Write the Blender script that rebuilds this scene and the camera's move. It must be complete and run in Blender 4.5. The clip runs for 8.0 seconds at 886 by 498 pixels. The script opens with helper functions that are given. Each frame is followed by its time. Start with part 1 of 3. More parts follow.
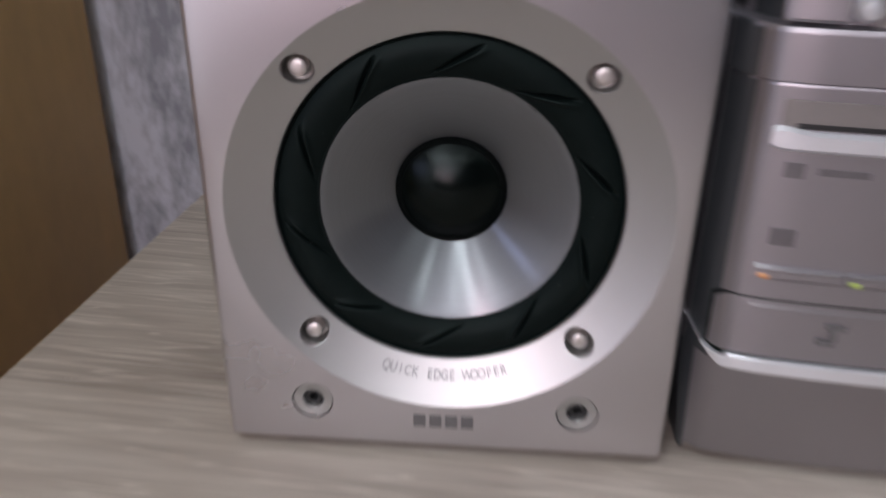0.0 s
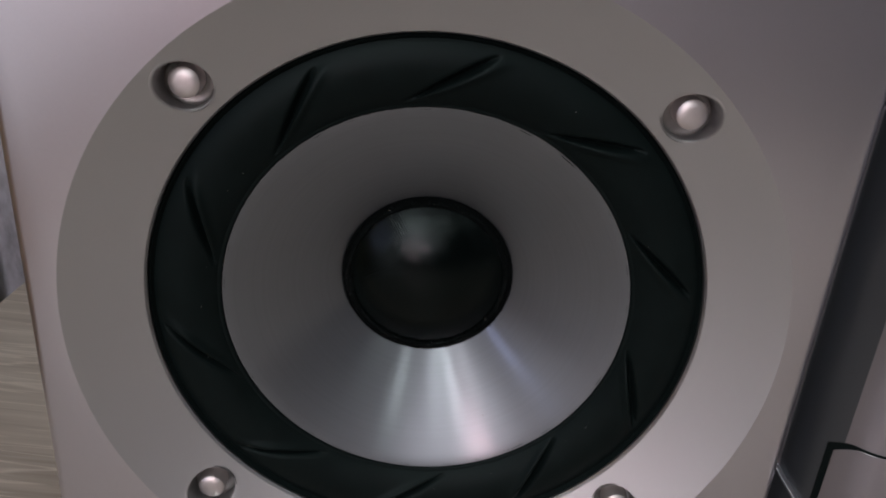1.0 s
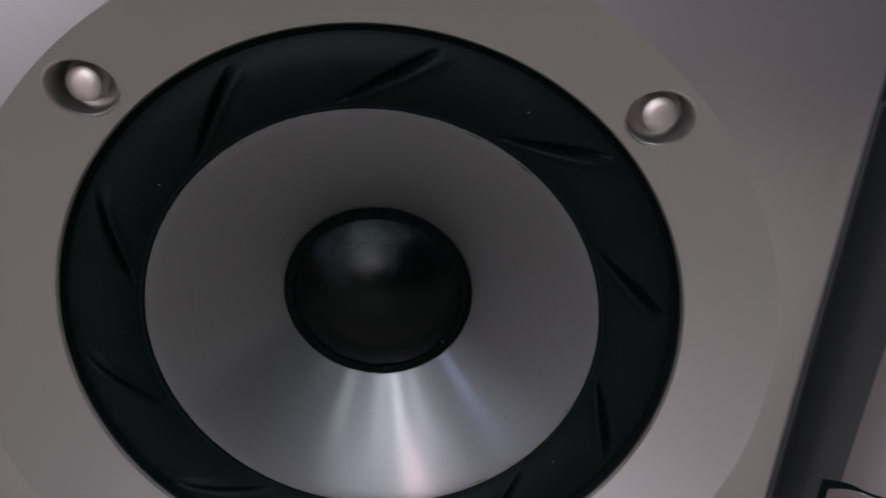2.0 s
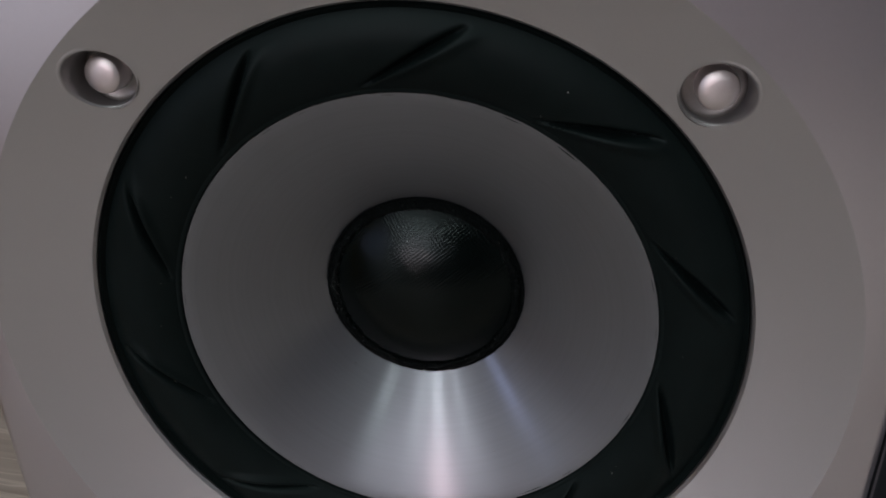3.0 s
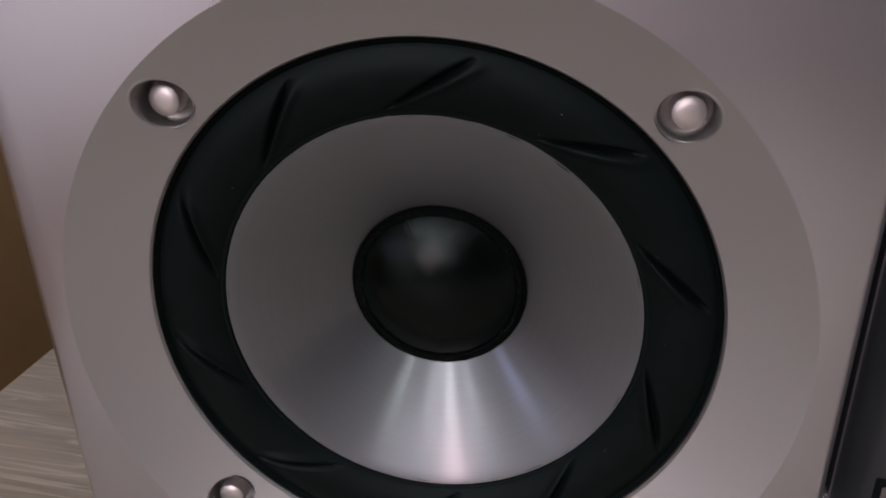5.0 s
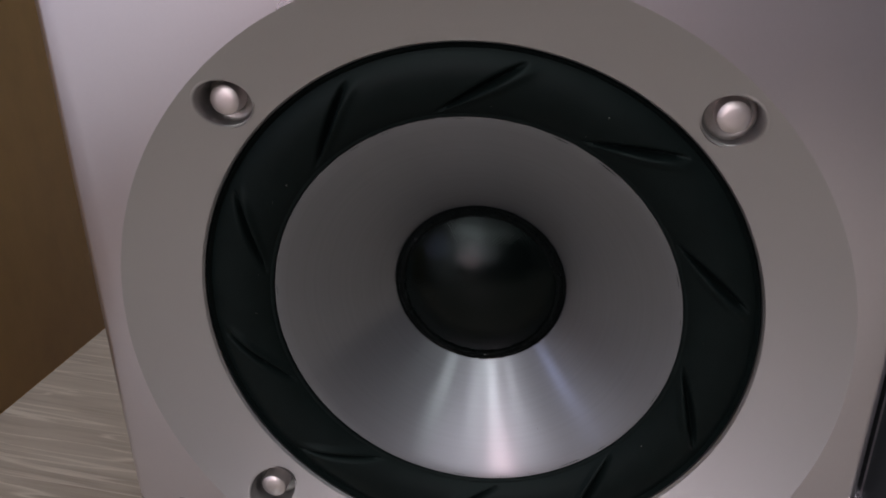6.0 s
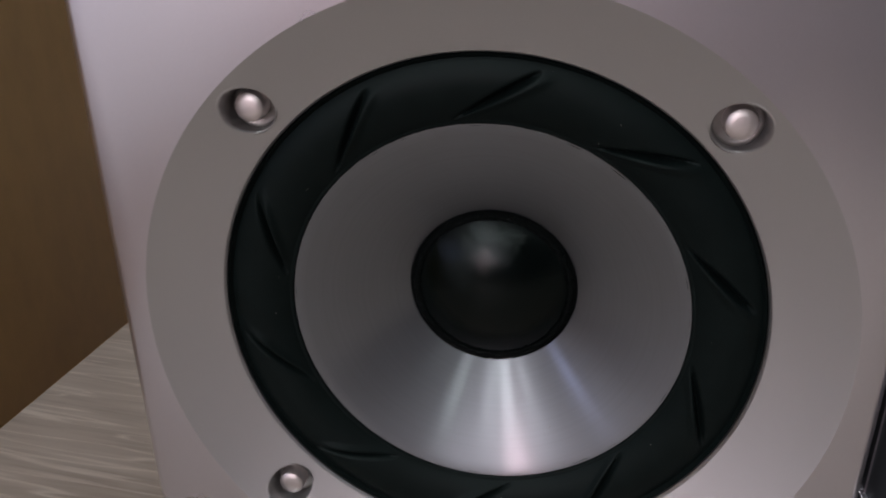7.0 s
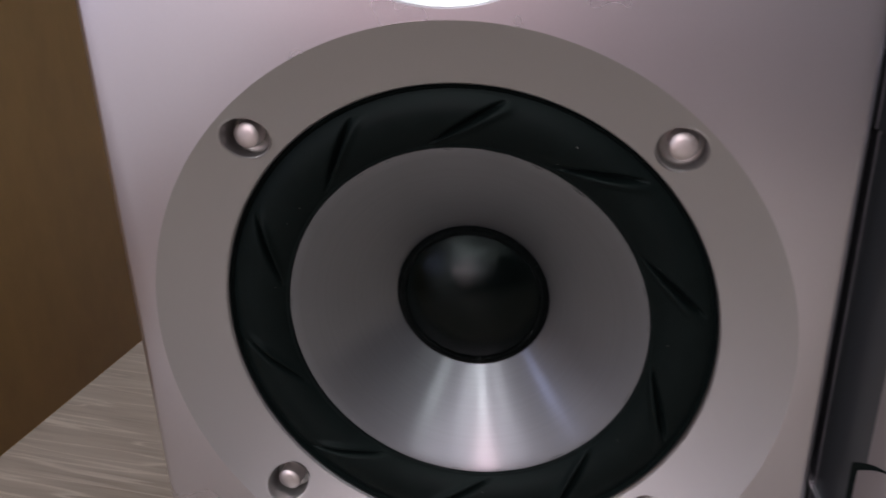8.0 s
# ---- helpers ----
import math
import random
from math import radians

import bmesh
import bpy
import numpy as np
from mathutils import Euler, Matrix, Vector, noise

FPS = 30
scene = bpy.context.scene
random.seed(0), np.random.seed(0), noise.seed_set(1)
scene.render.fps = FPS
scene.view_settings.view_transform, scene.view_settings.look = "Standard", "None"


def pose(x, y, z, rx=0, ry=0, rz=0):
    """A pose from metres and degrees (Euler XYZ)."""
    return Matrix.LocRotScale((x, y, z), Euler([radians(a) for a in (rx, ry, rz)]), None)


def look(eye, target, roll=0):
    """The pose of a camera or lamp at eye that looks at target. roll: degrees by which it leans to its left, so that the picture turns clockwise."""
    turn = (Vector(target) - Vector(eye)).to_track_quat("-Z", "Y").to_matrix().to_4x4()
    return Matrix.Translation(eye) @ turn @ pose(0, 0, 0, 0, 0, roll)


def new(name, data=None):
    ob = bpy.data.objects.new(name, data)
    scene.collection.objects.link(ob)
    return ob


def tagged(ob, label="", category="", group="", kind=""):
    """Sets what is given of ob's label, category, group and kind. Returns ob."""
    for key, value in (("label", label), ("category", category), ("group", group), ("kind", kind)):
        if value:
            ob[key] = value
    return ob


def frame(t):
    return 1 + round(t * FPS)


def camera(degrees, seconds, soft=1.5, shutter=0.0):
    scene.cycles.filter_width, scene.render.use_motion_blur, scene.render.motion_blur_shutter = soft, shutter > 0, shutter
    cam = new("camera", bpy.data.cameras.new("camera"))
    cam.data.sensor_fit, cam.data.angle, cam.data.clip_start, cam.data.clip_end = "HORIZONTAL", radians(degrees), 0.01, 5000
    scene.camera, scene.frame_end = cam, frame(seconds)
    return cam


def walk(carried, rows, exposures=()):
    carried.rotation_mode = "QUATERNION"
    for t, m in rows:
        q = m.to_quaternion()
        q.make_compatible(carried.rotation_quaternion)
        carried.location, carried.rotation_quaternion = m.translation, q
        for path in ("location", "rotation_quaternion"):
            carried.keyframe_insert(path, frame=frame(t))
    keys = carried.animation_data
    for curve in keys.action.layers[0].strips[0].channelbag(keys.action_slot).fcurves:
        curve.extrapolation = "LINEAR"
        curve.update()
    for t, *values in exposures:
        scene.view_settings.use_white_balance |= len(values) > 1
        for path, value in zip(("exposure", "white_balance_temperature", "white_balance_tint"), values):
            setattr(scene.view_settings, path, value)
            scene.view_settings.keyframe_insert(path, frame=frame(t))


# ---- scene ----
cam = camera(56.5, 8.0, soft=1.75, shutter=0.6)
PATH = [
    (0, (0.01540, -0.24311, 0.20168), (0.00316, -0.06381, 0.11393), 0.76),
    (0.1, (0.00868, -0.21709, 0.19554), (-0.00140, -0.03838, 0.10631), 1.72),
    (0.2, (0.00320, -0.19585, 0.18903), (-0.00549, -0.01724, 0.09946), 2.31),
    (0.4, (0.00117, -0.16900, 0.18421), (-0.00303, 0.00941, 0.09391), 2.97),
    (0.5, (0.00032, -0.16153, 0.18196), (0.00110, 0.01816, 0.09415), 3.22),
    (0.7, (0.00266, -0.15302, 0.18293), (0.00834, 0.02790, 0.09788), 3.66),
    (0.8, (0.00126, -0.15006, 0.18104), (0.00698, 0.03128, 0.09687), 3.89),
    (1, (-0.00222, -0.14601, 0.18012), (0.00355, 0.03503, 0.09531), 4.12),
    (1.2, (-0.00176, -0.14159, 0.17959), (0.00390, 0.03929, 0.09444), 4.22),
    (1.5, (0.00340, -0.13598, 0.17766), (0.01085, 0.04524, 0.09336), 3.95),
    (1.8, (0.01044, -0.12977, 0.17728), (0.01457, 0.05102, 0.09186), 3.26),
    (2, (0.01083, -0.12864, 0.17654), (0.01316, 0.05223, 0.09121), 3.23),
    (2.2, (0.01539, -0.12631, 0.17649), (0.00270, 0.05356, 0.08998), 1.36),
    (3.3, (0.02550, -0.11515, 0.17415), (-0.00150, 0.06071, 0.08279), -1.04),
    (3.5, (0.02639, -0.11592, 0.17421), (0.00013, 0.06020, 0.08315), -1.00),
    (3.7, (0.02506, -0.11719, 0.17536), (-0.00035, 0.05860, 0.08342), -1.18),
    (3.8, (0.02335, -0.12012, 0.17586), (-0.00466, 0.05537, 0.08410), -1.07),
    (3.9, (0.01802, -0.12332, 0.17646), (-0.01116, 0.05180, 0.08438), -0.70),
    (4, (0.01396, -0.12836, 0.17692), (-0.01647, 0.04703, 0.08575), -0.46),
    (4.1, (0.01237, -0.13360, 0.17795), (-0.02105, 0.04197, 0.08819), -0.30),
    (4.2, (0.01215, -0.13803, 0.17874), (-0.02308, 0.03775, 0.09007), -0.12),
    (4.3, (0.01219, -0.13881, 0.17945), (-0.02089, 0.03752, 0.09108), -0.04),
    (4.5, (0.02005, -0.13944, 0.17902), (-0.01065, 0.03872, 0.09348), -0.58),
    (4.7, (0.02801, -0.13471, 0.18043), (-0.00180, 0.04278, 0.09322), -1.38),
    (5.8, (0.02218, -0.14198, 0.18138), (-0.00937, 0.03620, 0.09618), -0.86),
    (6, (0.02097, -0.14265, 0.18135), (-0.01102, 0.03560, 0.09648), -0.82),
    (6.2, (0.02205, -0.14200, 0.18231), (-0.00941, 0.03601, 0.09673), -1.12),
    (6.5, (0.02603, -0.14055, 0.18141), (-0.00554, 0.03809, 0.09719), -1.30),
    (6.8, (0.02296, -0.14391, 0.18344), (-0.00902, 0.03418, 0.09824), -1.12),
    (7, (0.01898, -0.14790, 0.18307), (-0.01353, 0.03080, 0.09936), -0.79),
    (7.2, (0.01934, -0.15157, 0.18473), (-0.01519, 0.02675, 0.10102), -0.65),
    (7.3, (0.02265, -0.15189, 0.18521), (-0.01221, 0.02656, 0.10190), -1.03),
    (7.5, (0.02786, -0.15566, 0.18581), (-0.00358, 0.02450, 0.10484), -1.14),
    (7.8, (0.03250, -0.16454, 0.18857), (-0.00187, 0.01603, 0.10976), -1.67),
    (8, (0.03102, -0.16263, 0.18819), (-0.00659, 0.01729, 0.10937), -1.78),
]
# the film's camera stops down a little while the speaker fills its picture
STOPS = [(0, 0.06, 6450, 10), (0.5, -0.08, 6430, 13.5), (1.0, -0.20, 6480, 9.0), (2.2, -0.36, 6380, 8.0), (3.8, -0.40, 6350, 7.5), (4.5, -0.22, 6750, 15),
         (6.5, -0.24, 6550, 11.0), (8.0, -0.18, 6620, 14)]
walk(cam, [(t, look(eye, target, roll)) for t, eye, target, roll in PATH], STOPS)

# ---------------------------------------------------------------- light
world = bpy.data.worlds.new("world")
world.use_nodes = True
world.node_tree.nodes["Background"].inputs[0].default_value = (0.6, 0.65, 0.8, 1)
world.node_tree.nodes["Background"].inputs[1].default_value = 0.05
scene.world = world


def bulb(x, y, z, watts, radius, colour):
    lamp = bpy.data.lights.new("ceiling_bulb", "POINT")
    lamp.energy, lamp.shadow_soft_size, lamp.color = watts, radius, colour
    ob = new("ceiling_bulb", lamp)
    ob.location = (x, y, z)
    return ob


# the bulbs of the ceiling lamp in the middle of the room
bulb(-1.30, -2.30, 1.53, 10.5, 0.10, (0.94, 0.97, 1.0))
bulb(-0.78, -2.55, 1.60, 22, 0.05, (0.96, 0.98, 1.0))
bulb(-0.27, -2.45, 1.53, 9.5, 0.10, (0.95, 0.97, 1.0))
bulb(0.55, -2.35, 1.55, 11, 0.10, (0.92, 1.0, 1.0))
# unseen lamps added: one lifts the desk, one fills the cone's dark wedge
bulb(-0.40, -0.85, 1.50, 24, 0.20, (0.92, 1.0, 1.0))
bulb(1.25, -1.30, 1.40, 3.5, 0.35, (0.92, 1.0, 1.0))
# a pink and a blue lamp across the room
bulb(-0.39, -1.75, 0.37, 12.5, 0.05, (1.0, 0.66, 0.72))
bulb(-1.10, -1.05, 0.36, 3.0, 0.05, (0.54, 0.60, 1.0))
# unseen low fill on the left, added to brighten the baffle's upper left
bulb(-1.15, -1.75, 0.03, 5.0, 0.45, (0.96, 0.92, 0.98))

# unseen area light added for broad reflections, in a made-up far-wall opening
LIGHT_OPENING = (-1.62, 0.28, 0.55, 1.40)
added_light = bpy.data.lights.new("window_daylight", "AREA")
added_light.shape, added_light.size, added_light.size_y = "RECTANGLE", LIGHT_OPENING[1] - LIGHT_OPENING[0], LIGHT_OPENING[3] - LIGHT_OPENING[2]
added_light.energy, added_light.color = 22, (0.97, 0.92, 1.0)
new("window_daylight", added_light).matrix_basis = pose((LIGHT_OPENING[0] + LIGHT_OPENING[1]) / 2, -3.15, (LIGHT_OPENING[2] + LIGHT_OPENING[3]) / 2, 90, 0, 0)


# ---------------------------------------------------------------- materials
def node(nt, kind, **values):
    n = nt.nodes.new(kind)
    for key, value in values.items():
        n.inputs[key.replace("_", " ")].default_value = value
    return n


def surface(name, colour, rough=0.5, metal=0.0, scale=40.0, vary=0.12, fine=900.0, bump=0.02, stretch=(1, 1, 1), spec=0.5, rough_vary=0.12, dark=None):
    """A procedural material: base colour varied at two scales, roughness variation and a fine relief."""
    m = bpy.data.materials.new(name)
    m.use_nodes = True
    nt = m.node_tree
    bsdf = nt.nodes["Principled BSDF"]
    tex = nt.nodes.new("ShaderNodeTexCoord")
    mapping = nt.nodes.new("ShaderNodeMapping")
    mapping.inputs["Scale"].default_value = stretch
    nt.links.new(tex.outputs["Object"], mapping.inputs["Vector"])
    big = node(nt, "ShaderNodeTexNoise", Scale=scale, Detail=5.0, Roughness=0.6)
    small = node(nt, "ShaderNodeTexNoise", Scale=fine, Detail=3.0, Roughness=0.6)
    for n in (big, small):
        nt.links.new(mapping.outputs["Vector"], n.inputs["Vector"])
    add = nt.nodes.new("ShaderNodeMix")
    add.data_type = "FLOAT"
    add.inputs[0].default_value = 0.35
    nt.links.new(big.outputs["Fac"], add.inputs[2])
    nt.links.new(small.outputs["Fac"], add.inputs[3])
    ramp = nt.nodes.new("ShaderNodeValToRGB")
    low = dark or tuple(c * (1 - vary) for c in colour)
    high = tuple(min(1, c * (1 + vary)) for c in colour)
    ramp.color_ramp.elements[0].position, ramp.color_ramp.elements[1].position = 0.3, 0.7
    ramp.color_ramp.elements[0].color, ramp.color_ramp.elements[1].color = (*low, 1), (*high, 1)
    nt.links.new(add.outputs[0], ramp.inputs["Fac"])
    nt.links.new(ramp.outputs["Color"], bsdf.inputs["Base Color"])
    span = nt.nodes.new("ShaderNodeMapRange")
    span.inputs["To Min"].default_value, span.inputs["To Max"].default_value = max(0.03, rough - rough_vary / 2), min(1, rough + rough_vary / 2)
    nt.links.new(big.outputs["Fac"], span.inputs["Value"])
    nt.links.new(span.outputs["Result"], bsdf.inputs["Roughness"])
    if bump:
        relief = node(nt, "ShaderNodeBump", Strength=bump, Distance=0.001)
        nt.links.new(small.outputs["Fac"], relief.inputs["Height"])
        nt.links.new(relief.outputs["Normal"], bsdf.inputs["Normal"])
    bsdf.inputs["Metallic"].default_value = metal
    bsdf.inputs["Specular IOR Level"].default_value = spec
    return m


SILVER = surface("silver_paint", (0.605, 0.586, 0.614), 0.28, 0.95, scale=9, vary=0.03, fine=2500, bump=0.0, rough_vary=0.06)
RING = surface("satin_silver", (0.49, 0.493, 0.495), 0.41, 0.95, scale=14, vary=0.03, fine=3000, bump=0.012, rough_vary=0.06)
SCREW = surface("nickel_screw", (0.62, 0.575, 0.56), 0.43, 0.9, scale=300, vary=0.06, fine=4000, bump=0.02)
RUBBER = surface("black_rubber", (0.0034, 0.0057, 0.0055), 0.45, 0.0, spec=0.095, scale=160, vary=0.25, fine=3500, bump=0.05)
LEATHER = surface("black_dome", (0.0003, 0.0013, 0.0011), 0.12, 0.0, spec=0.19, scale=500, vary=0.3, fine=1900, bump=0.16)
GLUE = surface("black_glue", (0.0012, 0.0016, 0.0016), 0.30, 0.0, spec=0.05, scale=900, vary=0.3, fine=1700, bump=0.8)
VINYL = surface("dark_grey_vinyl", (0.035, 0.036, 0.038), 0.5, 0.0, scale=60, vary=0.1, fine=1500, bump=0.03)
GRIT = surface("glossy_black_grit", (0.02, 0.022, 0.022), 0.15, 0.0, spec=1.0, scale=900, vary=0.3)
BLACK = surface("black_plastic", (0.012, 0.012, 0.013), 0.5, 0.0, scale=300, vary=0.2, fine=3000)
HOLE_SHADE = surface("hole_shade_metal", (0.27, 0.258, 0.245), 0.42, 0.9, scale=400, vary=0.15, fine=3000)
INK = surface("light_grey_ink", (0.28, 0.28, 0.285), 0.45, 0.3, scale=500, vary=0.15, fine=3000)
PRINT = surface("grey_print", (0.12, 0.115, 0.118), 0.5, 0.0, scale=500, vary=0.2, fine=3000)
FAINT = surface("faint_print", (0.165, 0.155, 0.165), 0.45, 0.6, scale=500, vary=0.1, fine=3000)
DUST = surface("dust", (0.42, 0.41, 0.38), 0.9, 0.0, scale=900, vary=0.1)
UNIT = surface("grey_silver_plastic", (0.348, 0.332, 0.354), 0.40, 0.92, scale=12, vary=0.04, fine=2500, bump=0.015)
# the unit's own plastic, darkened to carry the flank's shade
FLANK_SHADE = surface("flank_shade_plastic", (0.115, 0.125, 0.135), 0.40, 0.85, scale=12, vary=0.05, fine=2500, bump=0.015)
CHROME = surface("bright_trim", (0.82, 0.83, 0.88), 0.36, 0.7, scale=60, vary=0.03, fine=2500, bump=0.0)
ORANGE = surface("orange_lens", (0.62, 0.30, 0.14), 0.3, 0.0, scale=300, vary=0.1)
GREEN = surface("green_lens", (0.40, 0.50, 0.13), 0.3, 0.0, scale=300, vary=0.1)
BEIGE = surface("slot_recess", (0.22, 0.20, 0.195), 0.45, 0.3, scale=60, vary=0.08)
BROWN = surface("brown_laminate", (0.58, 0.365, 0.128), 0.5, 0.0, scale=9, vary=0.16, fine=70, bump=0.03, stretch=(1, 1, 0.45))
# for the unseen walls and ceiling, darkened to cut the room's bounced light
PLASTER = surface("darkened_plaster", (0.26, 0.25, 0.265), 0.85, 0.0, scale=6, vary=0.05, fine=240, bump=0.1)
FLOORING = surface("brown_flooring", (0.22, 0.15, 0.10), 0.45, 0.0, scale=8, vary=0.2, fine=90, stretch=(0.2, 1, 1))


def woven(m, pitch, slope):
    """The fine diagonal weave of a coated cloth as relief, a little irregular."""
    nt = m.node_tree
    relief = next(n for n in nt.nodes if n.type == "BUMP")
    tex = next(n for n in nt.nodes if n.type == "TEX_COORD")
    wander = node(nt, "ShaderNodeTexNoise", Scale=420.0, Detail=2.0)
    nt.links.new(tex.outputs["Object"], wander.inputs["Vector"])
    shift = nt.nodes.new("ShaderNodeVectorMath")
    shift.operation = "MULTIPLY_ADD"
    shift.inputs[1].default_value = (pitch * 0.6,) * 3
    nt.links.new(wander.outputs["Color"], shift.inputs[0])
    nt.links.new(tex.outputs["Object"], shift.inputs[2])
    turned = nt.nodes.new("ShaderNodeMapping")
    turned.inputs["Rotation"].default_value = (0, 0, radians(8))
    turned.inputs["Scale"].default_value = (2 * math.pi / pitch,) * 3
    nt.links.new(shift.outputs["Vector"], turned.inputs["Vector"])
    axes = nt.nodes.new("ShaderNodeSeparateXYZ")
    nt.links.new(turned.outputs["Vector"], axes.inputs[0])
    threads = []
    for axis in ("X", "Y"):
        wave = nt.nodes.new("ShaderNodeMath")
        wave.operation = "SINE"
        nt.links.new(axes.outputs[axis], wave.inputs[0])
        threads.append(wave)
    crossed = nt.nodes.new("ShaderNodeMath")
    crossed.operation = "MULTIPLY"
    for k, wave in enumerate(threads):
        nt.links.new(wave.outputs[0], crossed.inputs[k])
    rough = node(nt, "ShaderNodeTexNoise", Scale=3800.0, Detail=2.0)
    nt.links.new(tex.outputs["Object"], rough.inputs["Vector"])
    mixed = nt.nodes.new("ShaderNodeMath")
    mixed.operation = "MULTIPLY_ADD"
    mixed.inputs[1].default_value = 1.6
    nt.links.new(rough.outputs["Fac"], mixed.inputs[0])
    nt.links.new(crossed.outputs[0], mixed.inputs[2])
    nt.links.new(mixed.outputs[0], relief.inputs["Height"])
    relief.inputs["Strength"].default_value, relief.inputs["Distance"].default_value = 1.0, slope * pitch / (2 * math.pi)


woven(LEATHER, 0.00080, 0.10)
LEATHER.node_tree.nodes["Principled BSDF"].inputs["Specular Tint"].default_value = (0.86, 1.0, 0.98, 1)
for black in (RUBBER, GLUE):
    black.node_tree.nodes["Principled BSDF"].inputs["Specular Tint"].default_value = (0.80, 1.0, 0.97, 1)


def spun_aluminium():
    """Aluminium turned on a lathe: concentric grooves stretch the glints along the radius, over a softer satin sheen."""
    m = bpy.data.materials.new("spun_aluminium")
    m.use_nodes = True
    nt = m.node_tree
    satin = nt.nodes["Principled BSDF"]
    grooved = nt.nodes.new("ShaderNodeBsdfPrincipled")
    tex = nt.nodes.new("ShaderNodeTexCoord")
    flat = nt.nodes.new("ShaderNodeVectorMath")
    flat.operation = "MULTIPLY"
    flat.inputs[1].default_value = (1, 1, 0)
    nt.links.new(tex.outputs["Object"], flat.inputs[0])
    radius = nt.nodes.new("ShaderNodeVectorMath")
    radius.operation = "LENGTH"
    nt.links.new(flat.outputs["Vector"], radius.inputs[0])
    rings = nt.nodes.new("ShaderNodeTexNoise")
    rings.noise_dimensions = "1D"
    rings.inputs["Scale"].default_value, rings.inputs["Detail"].default_value = 1500, 4
    nt.links.new(radius.outputs["Value"], rings.inputs["W"])
    clouds = node(nt, "ShaderNodeTexNoise", Scale=60.0, Detail=4.0)
    nt.links.new(tex.outputs["Object"], clouds.inputs["Vector"])
    both = nt.nodes.new("ShaderNodeMix")
    both.data_type = "FLOAT"
    both.inputs[0].default_value = 0.4
    nt.links.new(rings.outputs["Fac"], both.inputs[2])
    nt.links.new(clouds.outputs["Fac"], both.inputs[3])
    ramp = nt.nodes.new("ShaderNodeValToRGB")
    ramp.color_ramp.elements[0].position, ramp.color_ramp.elements[1].position = 0.3, 0.7
    ramp.color_ramp.elements[0].color, ramp.color_ramp.elements[1].color = (0.196, 0.210, 0.223, 1), (0.213, 0.227, 0.242, 1)
    nt.links.new(both.outputs[0], ramp.inputs["Fac"])
    tangent = nt.nodes.new("ShaderNodeTangent")
    tangent.direction_type, tangent.axis = "RADIAL", "Z"
    for bsdf, rough, stretch in ((satin, 0.54, 0.05), (grooved, 0.27, 0.87)):
        nt.links.new(ramp.outputs["Color"], bsdf.inputs["Base Color"])
        nt.links.new(tangent.outputs["Tangent"], bsdf.inputs["Tangent"])
        bsdf.inputs["Metallic"].default_value, bsdf.inputs["Roughness"].default_value = 1.0, rough
        bsdf.inputs["Anisotropic"].default_value, bsdf.inputs["Anisotropic Rotation"].default_value = stretch, 0.25
    mix = nt.nodes.new("ShaderNodeMixShader")
    mix.inputs[0].default_value = 0.52
    nt.links.new(satin.outputs[0], mix.inputs[1])
    nt.links.new(grooved.outputs[0], mix.inputs[2])
    nt.links.new(mix.outputs[0], nt.nodes["Material Output"].inputs["Surface"])
    return m


ALUMINIUM = spun_aluminium()


